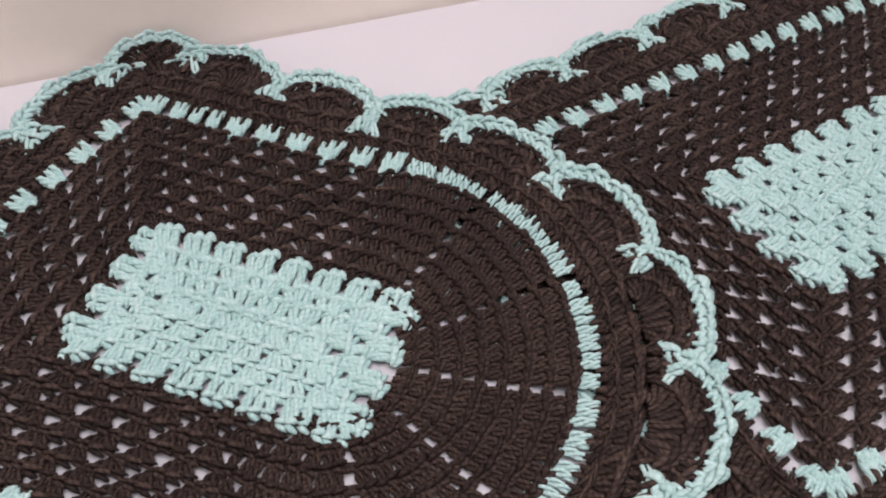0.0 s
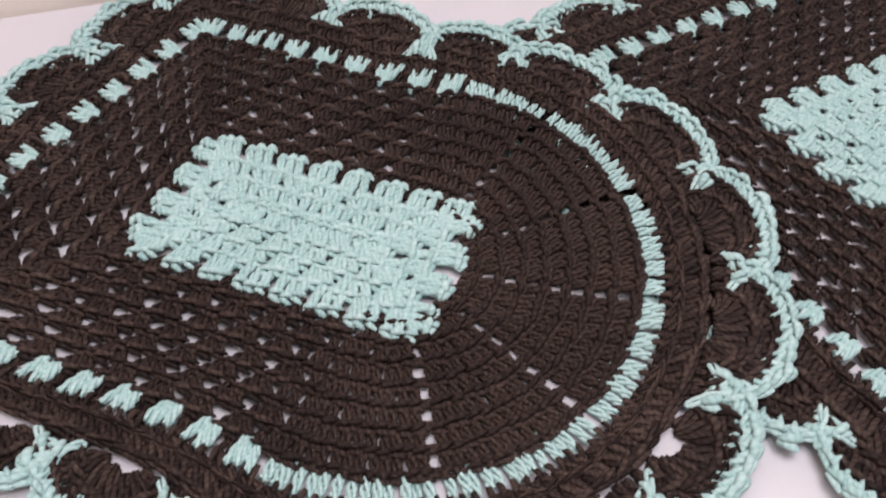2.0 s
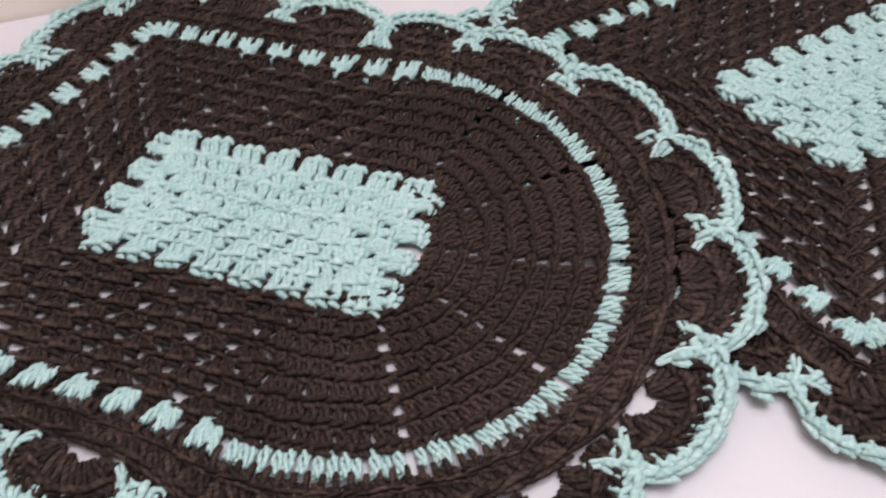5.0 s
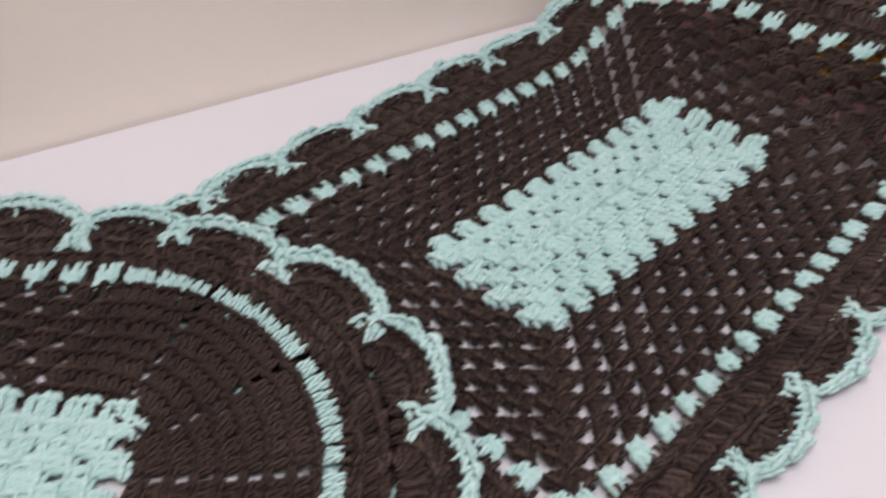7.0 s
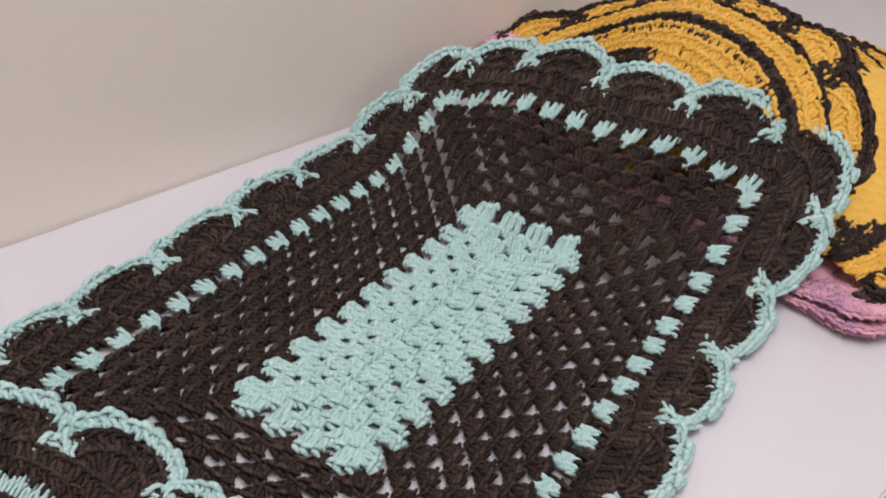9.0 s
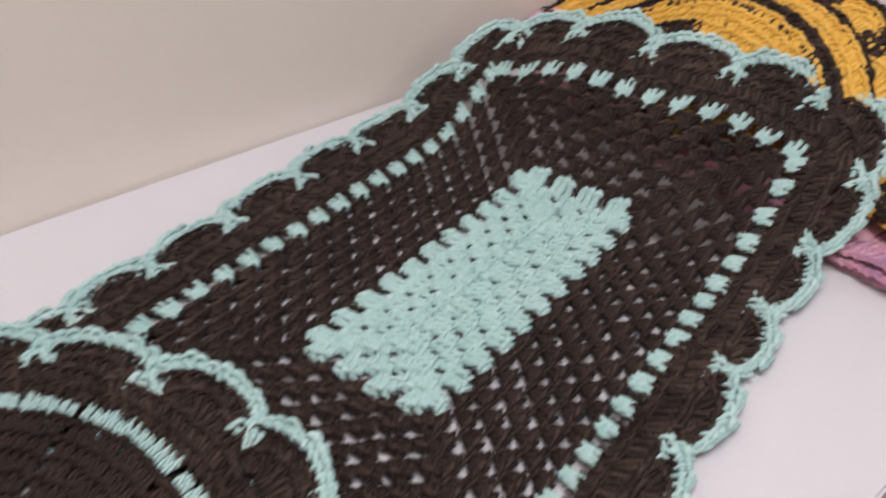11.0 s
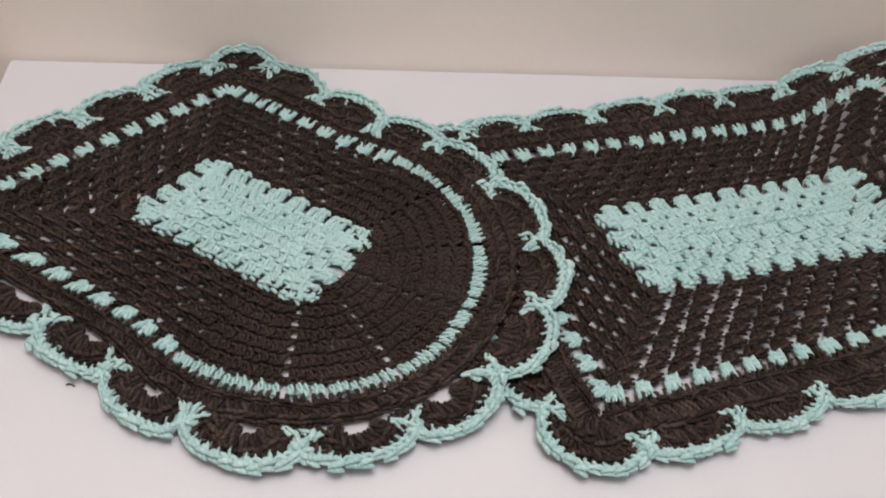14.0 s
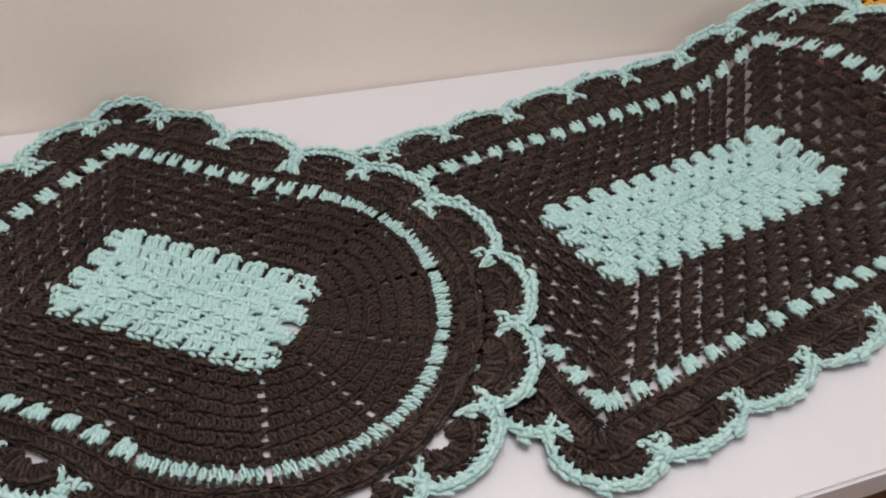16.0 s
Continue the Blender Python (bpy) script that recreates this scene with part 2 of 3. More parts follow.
def outline(points, n):
    """n even steps along a polyline; gives places and outward normals (to the left of the way taken clockwise)."""
    pts = np.asarray(points, float)
    d = np.r_[0, np.cumsum(np.linalg.norm(np.diff(pts, axis=0), axis=1))]
    s = np.linspace(0, d[-1], n)
    at = np.stack([np.interp(s, d, pts[:, 0]), np.interp(s, d, pts[:, 1])], 1)
    e = 0.004
    tan = np.stack([np.interp(s + e, d, pts[:, k]) - np.interp(s - e, d, pts[:, k]) for k in (0, 1)], 1)
    tan /= np.linalg.norm(tan, axis=1)[:, None]
    return at, np.stack([-tan[:, 1], tan[:, 0]], 1), d[-1]


def border_path(hx, hy, centre, radius_end, round_end):
    """The line round a mat at half sizes hx, hy, clockwise from the far corner of its square end."""
    pts = [(-hx, hy)]
    if round_end:
        a = np.linspace(math.pi / 2, -math.pi / 2, 60)
        pts += [(centre + radius_end * math.cos(t), hy * math.sin(t)) for t in a]
    else:
        pts += [(hx, hy), (hx, -hy)]
    return pts + [(-hx, -hy), (-hx, hy)]


def scallop(parent, a, c, depth, place, slit=0.0, colours=(BROWN, MINT), stitches=13, heavy=False):
    """One fan between the valleys a and c (with the band's edge behind it) and its rope-like edging."""
    a, c = np.array(a, float), np.array(c, float)
    t = (c - a) / np.linalg.norm(c - a)
    n = np.array([-t[1], t[0]])
    half = np.linalg.norm(c - a) / 2
    mid = (a + c) / 2 - n * 0.0135

    def ring(th, wide, deep, base):
        return mid + (np.sin(th) * half * wide)[:, None] * t + (base + deep * np.cos(th) ** 0.75).reshape(-1, 1) * n

    th = np.linspace(-1.5, 1.5, stitches)
    inner = np.linspace(-1.5, 1.5, 9)
    pieces = [lay(ring(inner, 0.30, 0.002, slit * np.cos(inner) ** 1.5), ring(inner, 0.62, 0.018 + depth * 0.28, slit * 0.6), 0.0068, half * 2.1 / 9, jitter=0.0006),
              lay(ring(th, 0.54, 0.013 + depth * 0.30, slit), ring(th, 0.93, depth + 0.0065, 0.005), 0.0074, half * 3.1 / stitches, lift=0.0006, jitter=0.0006)]
    fan = knit("scallop", pieces, colours[0], parent, place)
    te = np.linspace(-1.56, 1.56, 15)
    rim = ring(te, 0.955, depth + 0.0085, 0.005)
    along = np.gradient(rim, axis=0)
    out = np.stack([-along[:, 1], along[:, 0]], 1)
    out /= np.linalg.norm(out, axis=1)[:, None]
    rope = [lay(rim - out * (0.0034 + 0.0012 * rng.random((15, 1))), rim + out * (0.0078 + rng.normal(0, 0.0010, (15, 1))), 0.0040, 0.0078, along, kind=KNOT, lift=0.0032, jitter=0.0009)]
    tr = np.linspace(-1.56, 1.56, 46)
    core = ring(tr, 0.955, depth + 0.0085, 0.005)
    al = np.gradient(core, axis=0)
    oc = np.stack([-al[:, 1], al[:, 0]], 1) / np.linalg.norm(al, axis=1)[:, None]
    for ph in (0.0, math.pi):
        w = ph + np.arange(46) * 1.15 + 0.5 * np.sin(np.arange(46) * 0.41 + ph)
        rope.append(strand(np.c_[core + oc * (0.0036 + 0.0023 * np.cos(w))[:, None], 0.0072 + 0.0019 * np.sin(w)], np.full(46, 0.0018)))
    if heavy:
        far = rim + out * 0.0055
        rope.append(lay(far - out * 0.002, far + out * 0.0085, 0.0066, 0.0085, along, kind=KNOT, lift=0.0008, jitter=0.0012))
    knit("edging", rope, colours[1], fan, place)
    return fan


def spike(parent, v, n, place, mat=MINT, length=0.0185):
    """The pair of long looped stitches that grips a valley between two fans."""
    v, n = np.array(v, float), np.array(n, float)
    t = np.array([n[1], -n[0]])
    pieces = []
    for side in (-1, 1):
        lean = 0.66 + 0.28 * rng.random()
        tip = v + (side * math.sin(lean) * t - math.cos(lean) * n) * length * (0.88 + 0.28 * rng.random())
        start = v + n * 0.002 - side * t * 0.0015
        across = np.array([-(tip - start)[1], (tip - start)[0]])
        across = across / np.linalg.norm(across)
        # one yarn goes out, turns round an open eye at the tip and comes back twisted about itself
        s = np.r_[np.linspace(0, 0.94, 8), 1.0, np.linspace(0.94, 0, 8)]
        way = np.r_[np.ones(8), 0.0, -np.ones(8)]
        twist = np.cos(4.2 * np.clip(s, 0, 0.75) / 0.75)
        gap = way * (0.0013 * twist + 0.0010 * np.exp(-((s - 0.86) / 0.13) ** 2) * np.sign(twist))
        flat = start + (tip - start) * s[:, None] + gap[:, None] * across
        z = 0.0086 + 0.0009 * way * np.sin(4.2 * s) - 0.0030 * s ** 4
        pieces.append(strand(np.c_[flat, z], np.r_[[0.0015] * 5, [0.0013] * 7, [0.0015] * 5]))
    k = np.array([-1.0, 0.0, 1.0])[:, None]
    pieces.append(lay(v + k * t * 0.003 - n * 0.003, v + k * t * 0.0045 + n * 0.006, 0.006, 0.0066, np.tile(t, (3, 1)), kind=KNOT, lift=0.0024, jitter=0.0010))
    return knit("spike_stitch", pieces, mat, parent, place)


def smooth(x, a, c):
    k = np.clip((x - a) / (c - a), 0, 1)
    return k * k * (3 - 2 * k)


def in_mat(centre, d):
    d = np.array(d) / np.linalg.norm(d)
    frame2 = np.stack([d, [-d[1], d[0]]])
    return lambda xy: (xy - centre) @ frame2.T, lambda pq: pq @ frame2 + centre


def waves(x, y, amp):
    return amp * (np.sin(31 * x + 17 * y) + np.sin(23 * y - 14 * x + 1.3) + 2) / 4


B_IN, B_OUT = in_mat(np.array([0.3696, 0.0125]), (0.979, 0.203))
A_IN, A_OUT = in_mat(np.array([-0.0947, 0.0208]), (0.793, -0.609))


STEP = 0.0127
ROUND_C = 0.057


def place_b(v):
    p, q, z = v[:, 0], v[:, 1], v[:, 2]
    # the front side leans in a little towards the far end, and that end climbs the folded stack
    q2 = q + 0.007 + np.where(q < 0, 0.008 * smooth(p, -0.25, 0.25) * smooth(-q, 0.0, 0.14), 0.0)
    p2 = p + 0.004 * smooth(-q, 0.0, 0.05) * smooth(-p, 0.10, 0.14)
    # it bends up steeply onto the stack, crests in the middle and sags at both corners
    late = 0.022 * smooth(np.abs(q), 0.06, 0.15)
    climb = smooth(p2, 0.10 + late, 0.26 + late)
    over = np.maximum(p2 - 0.243, 0)
    p2 = p2 + climb * (0.048 * smooth(-q, 0.0, 0.14) - 0.012) + 0.40 * over
    p2 = p2 + 0.021 * smooth(-q, 0.06, 0.14) * (0.45 * smooth(p, -0.05, 0.04) + 0.55 * smooth(p, 0.095, 0.13)) * (1 - 0.6 * smooth(p, 0.20, 0.235))
    rise = 0.075 * climb * (1 - 0.24 * smooth(q, 0.05, 0.15)) * (1 - 0.30 * smooth(-q, 0.04, 0.15)) + 0.40 * over
    xy = B_OUT(np.stack([p2, q2], 1))
    # pressed flat where the round-ended mat lies on it
    near = A_IN(xy) - (ROUND_C, 0.0)
    pressed = 1 - 0.5 * (1 - smooth(np.hypot(near[:, 0], near[:, 1]), 0.200, 0.225))
    return np.c_[xy, z * pressed + rise + pressed * waves(xy[:, 0], xy[:, 1], 0.0015)]


def place_a(v):
    p, q, z = v[:, 0], v[:, 1], v[:, 2]
    skew = smooth(-p, 0.08, 0.17)
    p2 = p + 0.20 * q * skew - 0.002 * smooth(p, 0.19, 0.25)
    q2 = q + 0.002 + 0.004 * smooth(q, 0.05, 0.14) + 0.006 * smooth(q, 0.145, 0.19) + 0.008 * smooth(-q, 0.08, 0.15) * smooth(-p, -0.06, 0.02)
    q2 = q2 + smooth(-q, 0.145, 0.19) * (0.006 * smooth(-p, -0.05, 0.0) - 0.007 * smooth(p, 0.05, 0.10))
    xy = A_OUT(np.stack([p2, q2], 1))
    lift = 0.0065 * smooth(B_IN(xy)[:, 0], -0.345, -0.300)
    # the far corner is pushed up against the wall
    over = np.maximum(xy[:, 1] - 0.272, 0)
    xy[:, 1] -= over * 0.72
    lift = lift + over * 0.45
    return np.c_[xy, z + lift + waves(xy[:, 0], xy[:, 1], 0.0015)]


SPOKES = [radians(a) for a in (71, 39, 7.5, -25.5, -60)]


def arc_row(r0, r1, gap=True, pitch=0.0063, bars=True, full=1.04, kind=RIB):
    """Solid stitches on the round end between two radii, leaving a space at each spoke."""
    feet, heads, wide = [], [], []
    edges = [math.pi / 2 + 0.03, *SPOKES, -math.pi / 2 - 0.03]
    for a, c in zip(edges, edges[1:]):
        g = 0.0024 / r1 if gap else 0.0
        a2, c2 = a - g, c + g
        n = max(2, round((a2 - c2) * r1 / pitch))
        for i in range(n):
            t = a2 + (c2 - a2) * (i + 0.5) / n
            feet.append((ROUND_C + r0 * math.cos(t), r0 * math.sin(t)))
            heads.append((ROUND_C + r1 * math.cos(t), r1 * math.sin(t)))
            wide.append((a2 - c2) / n)
    pieces = [lay(f, h, w * max(r0, 0.02) * full, w * r1 * full, kind=kind) for f, h, w in zip(feet, heads, wide)]
    crossings = []
    for a in SPOKES if bars else ():
        out, t = np.array([math.cos(a), math.sin(a)]), np.array([-math.sin(a), math.cos(a)])
        s = np.linspace(-1, 1, 5)[:, None]
        pair = []
        for r in (r1 - 0.001, r1 - 0.0034):
            line = np.array([ROUND_C, 0.0]) + out * r + t * s * 0.0055
            pair.append(strand(np.c_[line, 0.0035 + 0.001 * (1 - s[:, 0] ** 2)], [0.0012, 0.0018, 0.0017, 0.0018, 0.0012]))
        crossings.append(join(pair))
    return pieces, crossings


def wraps(f, h, al):
    """The yarn that crosses a tuft's three posts and binds them into one body."""
    t, al = np.linspace(-1, 1, 6), np.array(al, float)
    made = []
    for s, w, lean in ((0.34, 0.0056, 0.10), (0.50, 0.0064, -0.08), (0.66, 0.0070, 0.06)):
        at = f + (h - f) * (s + lean * t)[:, None] + al * (t * w)[:, None]
        made.append(strand(np.c_[at, 0.0070 - 0.0016 * t ** 2], [0.0010, 0.0017, 0.0019, 0.0019, 0.0017, 0.0010]))
    return made


def build_mat(thing, place, hx, hy, nx, ny, rounds, round_end, fans):
    """A mat: mint granny centre, dark rounds, a mint row, a dark band and a scalloped rim. hx, hy: half size of the mint centre."""
    for k in range(4):
        back = 3 - k
        for f, h, al in granny_round(hx - STEP * back, hy - STEP * back, nx - back, max(ny - back, 1), STEP):
            f, h = np.array(f), np.array(h)
            tooth = 0.0034 if k == 3 else 0.0015
            h = h + (h - f) / np.linalg.norm(h - f) * tooth
            knit("mint_cluster", cluster(f, h, al, (0.0175 if k == 3 else 0.0140) if round_end else 0.0190, 0.0172 if k == 3 else 0.0225, saw=0.0013, kind=PUFF, lift=0.0008 if k < 3 else 0.0018, flare=(0.0, 0.85)), MINT, thing, place)
    u = np.linspace(-(hx - hy), hx - hy, int((hx - hy) / 0.0035))
    knit("centre_rib", lay(np.stack([u, u * 0 - 0.006], 1), np.stack([u, u * 0 + 0.007], 1), 0.0075, 0.0075), MINT, thing, place)
    for k in range(rounds + 1):
        x, y = hx + STEP * (k + 1), hy + STEP * (k + 1)
        last = k == rounds
        reach = {1: -1.0, -1: -1.0}
        teeth = []
        for f, h, al in granny_round(x, y, nx + k + 1, ny + k + 1, STEP):
            if round_end and (h[0] > ROUND_C - 0.012 or f[0] > ROUND_C - 0.012):
                continue
            if al[0]:
                side = 1 if h[1] > 0 else -1
                reach[side] = max(reach[side], h[0])
            if last:
                f, h = np.array(f), np.array(h)
                grow = (h - f) / np.linalg.norm(h - f)
                knit("mint_tuft", [cluster(f + grow * 0.001, h + grow * 0.0005, al, 0.0120, 0.0176, lean=0.0014, saw=0.0006, kind=PRONG, lift=0.0022, flare=(0.0, 0.9)), *wraps(f, h, al)], MINT, thing, place)
                k4 = np.array([-1.5, -0.5, 0.5, 1.5])[:, None] * np.array(al) * 0.0060
                teeth.append(lay(h + k4 - grow * 0.0038, h + k4 + grow * 0.006, 0.0064, 0.0064, np.tile(np.array(al, float), (4, 1)), kind=TOOTH))
            else:
                knit("dark_cluster", cluster(f, h, al, 0.0066, 0.0232, saw=0.0004, flare=(0.28, 0.52)), BROWN, thing, place)
        if round_end:
            row, crossings = arc_row(max(y - STEP * 1.28, 0.03), y, bars=not last, full=0.90 if last else 1.04, kind=BAR if last else RIB)
            if k == 0:
                row += arc_row(0.038, y - STEP, gap=False, bars=False, kind=POST)[0]
            for side in (1, -1):
                for px in np.arange(reach[side] + 0.0135, ROUND_C, 0.0062):
                    row.append(lay((px, side * (y - STEP * 1.1)), (px, side * y), 0.0062, 0.0064, kind=BAR if last else POST))
            if last:
                # dark loops between the bars of the mint row, at its foot and its head
                a = np.arange(-math.pi / 2, math.pi / 2 + 0.03, 0.0063 / y)
                d = np.stack([np.cos(a), np.sin(a)], 1)
                c = np.array([ROUND_C, 0.0])
                teeth.append(lay(c + d * (y - 0.0022), c + d * (y + 0.006), 0.0058, 0.0064, kind=TOOTH))
                teeth.append(lay(c + d * (y - STEP * 1.15), c + d * (y - STEP + 0.0014), 0.0058, 0.0060, kind=TOOTH))
            for one in row:
                knit("mint_stitch" if last else "dark_stitch", one, MINT if last else BROWN, thing, place)
            for one in crossings:
                knit("spoke_bar", one, BROWN, thing, place)
        if teeth:
            knit("dark_loop", teeth, BROWN, thing, place, kind="stuff")
    # the dark rows that hold the tufts, and the band outside them
    x0, y0 = hx + STEP * (rounds + 1), hy + STEP * (rounds + 1)
    ends = dict(centre=ROUND_C, round_end=round_end)
    for r0, r1, pitch in ((0.0025, 0.0105, 0.0066), (0.0085, 0.0235 if round_end else 0.0290, 0.0066)):
        path = border_path(x0 + r0, y0 + r0, radius_end=y0 + r0, **ends)
        at, nor, _ = outline(path, int(outline(path, 10)[2] / pitch))
        knit("band", lay(at, at + nor * (r1 - r0), 0.0078, 0.0086, lift=0.0012), BROWN, thing, place, kind="stuff")
    fill = []
    for f, h, al in granny_round(x0 + 0.001, y0 + 0.001, nx + rounds, ny + rounds, STEP):
        if not (round_end and h[0] > ROUND_C - 0.012):
            fill.append(cluster(f, h, al, 0.010, 0.010, lift=-0.0018))
    knit("dark_fill", fill, BROWN, thing, place, kind="stuff")
    valleys = []
    e = 0.0385
    for pts, slit in fans(x0 + e, y0 + e):
        pts = np.array(pts, float)
        tan = np.gradient(pts, axis=0)
        tan /= np.linalg.norm(tan, axis=1)[:, None]
        valleys += [(p, n, slit) for p, n in zip(pts, np.stack([-tan[:, 1], tan[:, 0]], 1))]
    for (a, na, slit), (c, nc, _) in zip(valleys, valleys[1:] + valleys[:1]):
        t = np.array([na[1], -na[0]])
        k = np.array([-1.5, -0.5, 0.5, 1.5])[:, None]
        root = a - na * 0.018
        knit("valley", lay(root + k * t * 0.0062, a - na * 0.003 + k * t * 0.0045, 0.0068, 0.0062), BROWN, thing, place)
        bent = float(na @ nc) < 0.5
        depth = (0.0310 if round_end else 0.0330 - 0.012 * (na[1] > 0.5)) if bent else 0.0195 - (0.0030 if round_end else 0.0075) * smooth(na[1], 0.3, 0.9) - (0.0035 if round_end else 0.0) * smooth(-na[1], -0.3, 0.5) - (0.008 if not round_end else 0.0) * smooth(-na[1], 0.3, 0.9)
        if round_end and na[0] > 0.25:
            depth += 0.003 * smooth(na[1], -0.6, -0.2)
        if not round_end and na[0] > 0.7:
            depth -= 0.001
        open_up = smooth(-na[1], -0.4, 0.2) * (0.5 + 0.6 * smooth(a[0], 0.03, 0.09)) if round_end else 1.0
        fan = scallop(thing, a, c, depth, place, slit * open_up)
        spike(fan, a, na, place)


def even(p0, p1, n):
    return [(p0[0] + (p1[0] - p0[0]) * k / n, p0[1] + (p1[1] - p0[1]) * k / n) for k in range(n + 1)]


def fans_a(x, y):
    """The valleys between the fans, side by side, clockwise; the hand-made fans are not quite even."""
    arc = [(ROUND_C + (y + d) * math.cos(radians(a)), (y + d) * math.sin(radians(a))) for a, d in
           ((86.6, -0.006), (62.5, -0.005), (39, 0.007), (16, 0.009), (-8.6, 0.005), (-30.8, 0.006), (-54, 0.004), (-78.6, -0.006))]
    yield [(-x + 0.039, y + 0.009), (-x + 0.157, y - 0.002), (-x + 0.234, y - 0.013)] + arc + even((0.018, -y - 0.002), (-x + 0.040, -y - 0.005), 3), 0.0085
    yield even((-x + 0.002, -y + 0.066), (-x, y - 0.025), 4), 0.0


def fans_b(x, y):
    yield [(-x + 0.060, y + 0.002), (-x + 0.125, y + 0.001), (-x + 0.203, y + 0.005), (0.006, y + 0.010), (0.087, y + 0.013), (0.161, y + 0.004), (x - 0.061, y - 0.013)], 0.001
    yield [(x - 0.011, y - 0.041)] + even((x - 0.002, y - 0.100), (x - 0.003, -y + 0.056), 3), 0.0
    yield [(x - 0.047, -y - 0.011), (0.164, -y), (0.094, -y + 0.005)] + even((0.016, -y + 0.003), (-x + 0.054, -y - 0.002), 3), 0.0055
    yield even((-x - 0.003, -y + 0.046), (-x, y - 0.058), 4), 0.0


mat_b = tagged(new("crochet_mat"), "rectangular dark brown crochet mat with mint centre, one end raised", "mat", "crochet mats")
mat_b.location = (0.3696, 0.0125, 0.0)
build_mat(mat_b, place_b, 0.142, 0.0525, 11, 4, 7, False, fans_b)
mat_a = tagged(new("crochet_mat"), "round-ended dark brown crochet mat with mint centre, lying flat", "mat", "crochet mats")
mat_a.location = (-0.0947, 0.0208, 0.0)
build_mat(mat_a, place_a, 0.0885, 0.0485, 8, 4, 7, True, fans_a)


# ---- the stack of folded mats under the raised end ----


def heap(x, y):
    rise = smooth(x, 0.60, 0.84) * (1 - 0.55 * smooth(x, 0.84, 1.15))
    return 0.120 * rise * smooth(y, -0.215, -0.02) * (1 - 0.48 * smooth(y, 0.10, 0.29))


def pad_rim(x0, y0, x1, y1, r):
    pts = []
    for cx, cy, a0 in ((x0 + r, y1 - r, 180), (x1 - r, y1 - r, 90), (x1 - r, y0 + r, 0), (x0 + r, y0 + r, -90)):
        pts += [(cx + r * math.cos(radians(a0 - a)), cy + r * math.sin(radians(a0 - a))) for a in range(0, 91, 15)]
    return pts + pts[:1]


pink = tagged(new("folded_mat"), "folded crochet mat in pink and mauve yarn under a yellow one", "mat", "folded mats")
pink.location = (0.85, 0.04, 0.0)
tilt = math.radians(-4)
turn2 = np.array([[math.cos(tilt), math.sin(tilt)], [-math.sin(tilt), math.cos(tilt)]])


def place_pink(v):
    return np.c_[(v[:, :2] - (0.62, -0.19)) @ turn2 + (0.626, -0.198), v[:, 2] * (0.35 + 0.65 * smooth(-v[:, 1], 0.10, 0.17))]


for level, inset in ((0.0, 0.005), (0.0090, 0.0), (0.0185, 0.004)):
    rim = pad_rim(0.602 + inset, -0.202 + inset, 1.10, 0.275, 0.034)
    at, nor, length = outline(rim, 10)
    at, nor, _ = outline(rim, int(length / 0.0075))
    rows = [lay(at - nor * (0.012 * k + 0.013), at - nor * 0.012 * k, 0.0074, 0.0078, lift=level - 0.0030 * k, kind=PUFF) for k in range(5 if level > 0.015 else 2)]
    knit("folded_edge", rows, PINK, pink, place_pink)
for level in (0.028, 0.036, 0.044):
    rim = pad_rim(0.690, 0.250, 0.735, 0.292, 0.012)
    at, nor, length = outline(rim, 10)
    at, nor, _ = outline(rim, int(length / 0.0075))
    knit("folded_corner", [lay(at - nor * (0.011 * k + 0.012), at - nor * 0.011 * k, 0.0070, 0.0078, lift=level, kind=PUFF) for k in range(2)], PINK, pink, lambda v: v)
bm = bmesh.new()
box(bm, 0.65 - 0.85, -0.15 - 0.04, 0.001, 1.08 - 0.85, 0.24 - 0.04, 0.010, bevel=0.006)
mesh_ob("inner_fold", bm, PINK, pink)


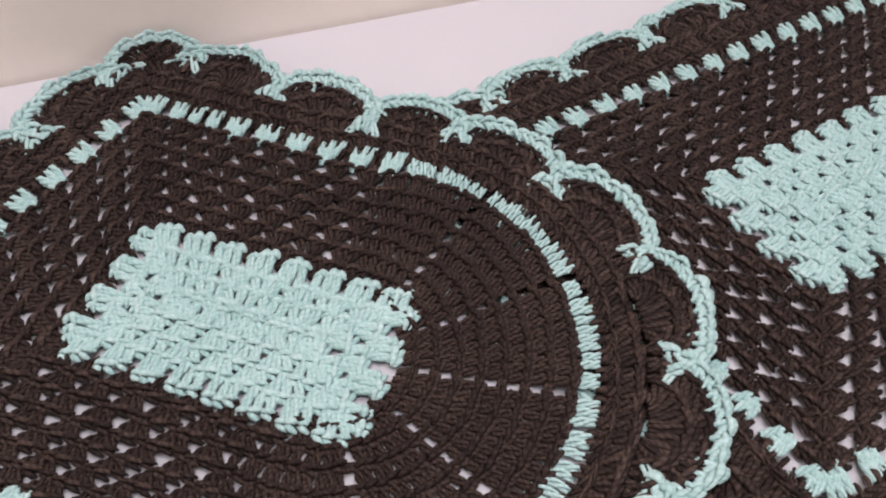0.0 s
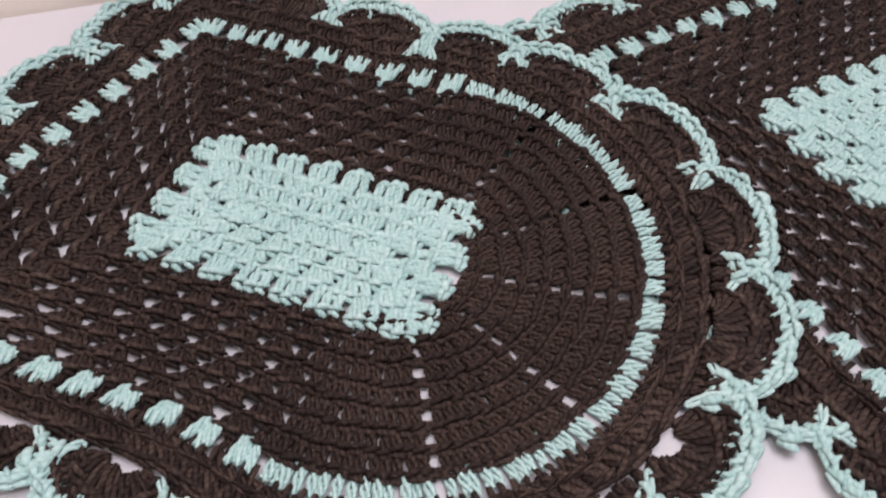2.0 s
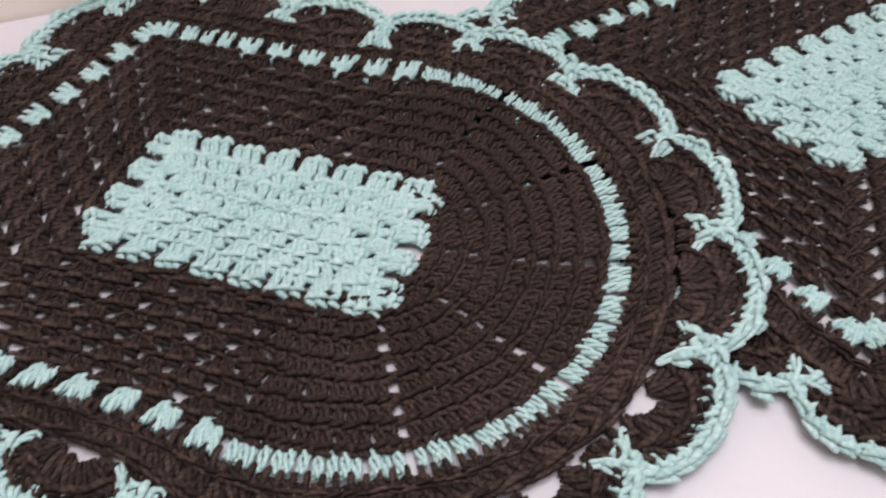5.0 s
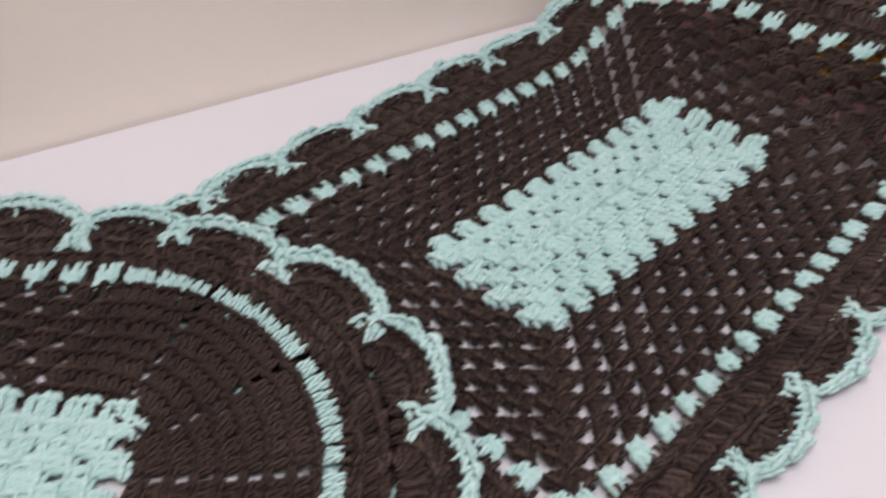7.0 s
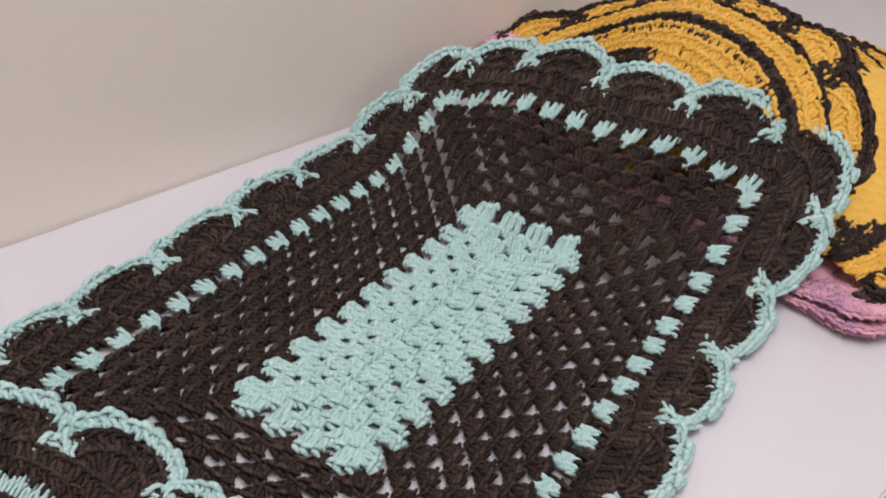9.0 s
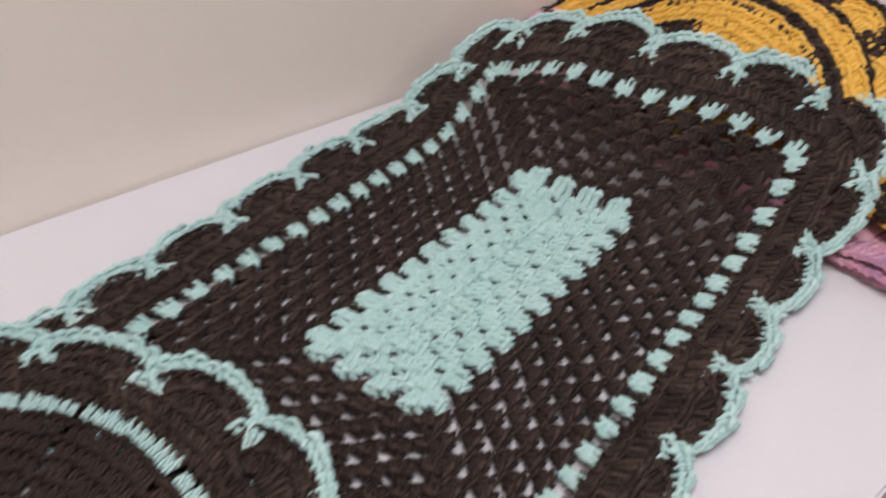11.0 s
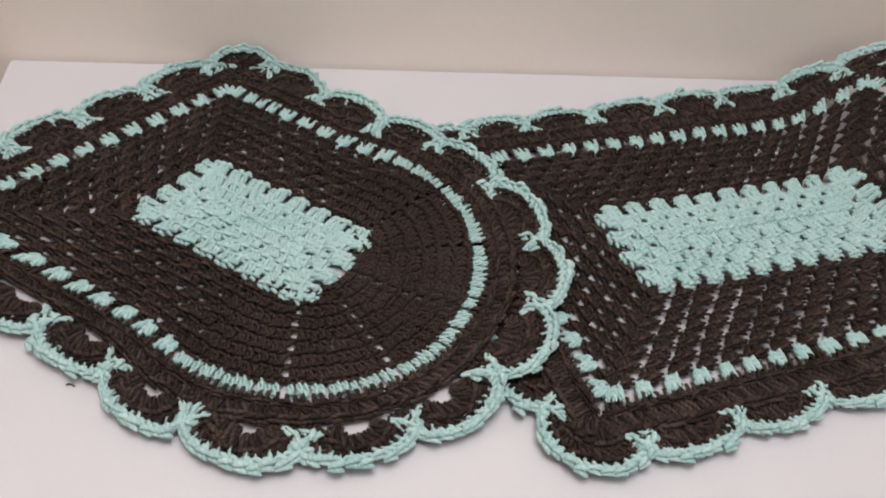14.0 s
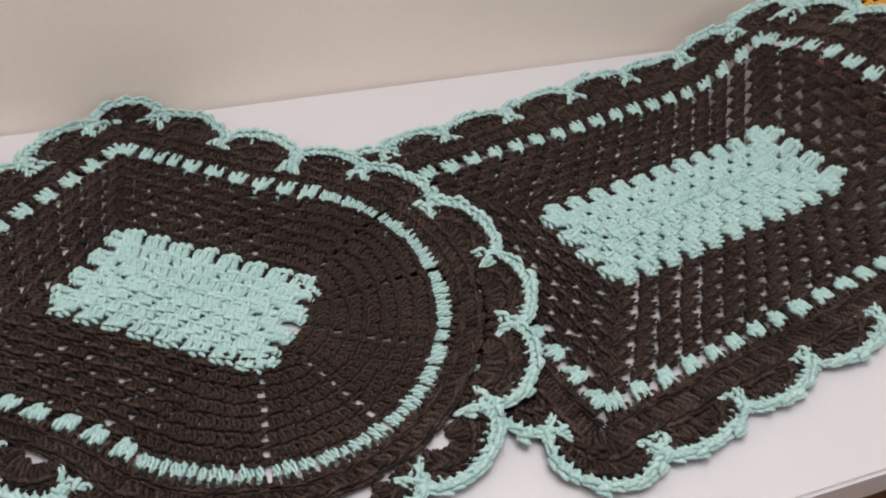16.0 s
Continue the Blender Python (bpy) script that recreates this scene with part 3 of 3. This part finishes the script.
def yellow_mat(centre, dz, ring, spread, first, turn_dark, dark_from, label):
    """A draped yellow mat with a dark ring, a yellow band and dark-edged yellow fans, opening from its hidden half."""
    thing = tagged(new("folded_mat"), label, "mat", "folded mats")
    thing.location = (centre[0], centre[1], 0.0)
    lo, hi = (math.radians(a) for a in spread)

    def place(v):
        xy = v[:, :2] + centre
        return np.c_[xy, v[:, 2] + np.maximum(heap(xy[:, 0], xy[:, 1]), 0.036 * smooth(xy[:, 0], 0.60, 0.66)) + dz]

    def rows(r0, r1, lift=0.0, top=hi, low=lo):
        n = max(2, int((top - low) * r1 / 0.0068))
        a = np.linspace(top, low, n)
        d = np.stack([np.cos(a), np.sin(a)], 1)
        return lay(d * r0, d * r1, 0.0072 * r0 / r1, 0.0074, lift=lift, kind=FULL, jitter=0.0008)

    r = first
    while r < ring - 0.002:
        step = min(hi, math.radians(turn_dark + 90 * (r - first)))
        knit("yellow_ring", rows(r - 0.003, r + 0.0108, low=lo, top=step if r < 0.150 else hi), YELLOW, thing, place, kind="stuff")
        if dark_from < r:
            knit("dark_ring", rows(r - 0.003, r + 0.0108, 0.0016), BROWN, thing, place, kind="stuff")
        elif r < 0.150 and step < hi - 0.05:
            knit("dark_ring", rows(r - 0.003, r + 0.0108, low=step, top=hi), BROWN, thing, place, kind="stuff")
        r += 0.0105
    knit("dark_ring", rows(ring - 0.004, ring + 0.0145, 0.0016), BROWN, thing, place, kind="stuff")
    knit("yellow_ring", rows(ring + 0.0115, ring + 0.026), YELLOW, thing, place, kind="stuff")
    knit("yellow_ring", rows(ring + 0.024, ring + 0.038), YELLOW, thing, place, kind="stuff")
    knit("dark_ring", rows(ring + 0.035, ring + 0.043, 0.0012), BROWN, thing, place, kind="stuff")
    rv = ring + 0.056
    n = max(3, round((hi - lo) * rv / 0.072))
    a = np.linspace(hi, lo, n + 1)
    v = np.stack([np.cos(a), np.sin(a)], 1)
    for k in range(n):
        fan = scallop(thing, v[k] * rv, v[k + 1] * rv, 0.022, place, 0.003, (YELLOW, BROWN), heavy=True)
        spike(fan, v[k] * rv, v[k], place, BROWN)
        knit("valley", lay(v[k] * (rv - 0.020) + np.array([[-1], [0], [1]]) * 0.005 * np.array([-v[k][1], v[k][0]]), v[k] * (rv - 0.001) + np.array([[-1], [0], [1]]) * 0.004 * np.array([-v[k][1], v[k][0]]), 0.0075, 0.007, lift=0.002), BROWN, thing, place)
    return thing, place


lower, place_l = yellow_mat(np.array([0.718, -0.008]), -0.014, 0.133, (-110, 62), 0.05, 90, 0.045, "lower yellow crochet mat with dark brown trim in the folded stack")
upper, place_u = yellow_mat(np.array([0.598, 0.088]), 0.004, 0.182, (-52, 58), 0.06, 2, 1.0, "yellow crochet mat with dark brown ring and scallop edging")
# the folds inside the stack
n = 40
gx, gy = np.meshgrid(np.linspace(0.70, 1.10, n), np.linspace(-0.15, 0.24, n), indexing="ij")
gz = np.maximum(heap(gx, gy) - 0.012, 0.020)
verts = np.stack([gx - 0.725, gy - 0.02, gz], -1).reshape(-1, 3)
low = verts.copy()
low[:, 2] = 0.012
i, j = np.meshgrid(np.arange(n - 1), np.arange(n - 1), indexing="ij")
q = np.stack([i * n + j, (i + 1) * n + j, (i + 1) * n + j + 1, i * n + j + 1], -1).reshape(-1, 4)
me = bpy.data.meshes.new("inner_fold")
me.from_pydata(np.concatenate([verts, low]).tolist(), [], np.concatenate([q, q[:, ::-1] + n * n]).tolist())
me.materials.append(YELLOW)
me.uv_layers.new(name="yarn")
fold = new("inner_fold", me)
fold.parent = lower

# ---- small marks ----
bit = new("lint_thread", bpy.data.meshes.new("lint_thread"))
u = np.linspace(0, 1, 8)
v, q, uv = strand(np.stack([0.006 * u, 0.0012 * np.sin(4 * u), 0.0007 + 0.0004 * np.sin(6 * u)], 1), np.full(8, 0.0006))
bit.data.from_pydata(v.tolist(), [], q.tolist())
bit.data.uv_layers.new(name="yarn")
bit.data.materials.append(BROWN)
bit.location = (-0.219, -0.142, 0.0)
tagged(bit, "short scrap of dark brown yarn on the table", "thread")
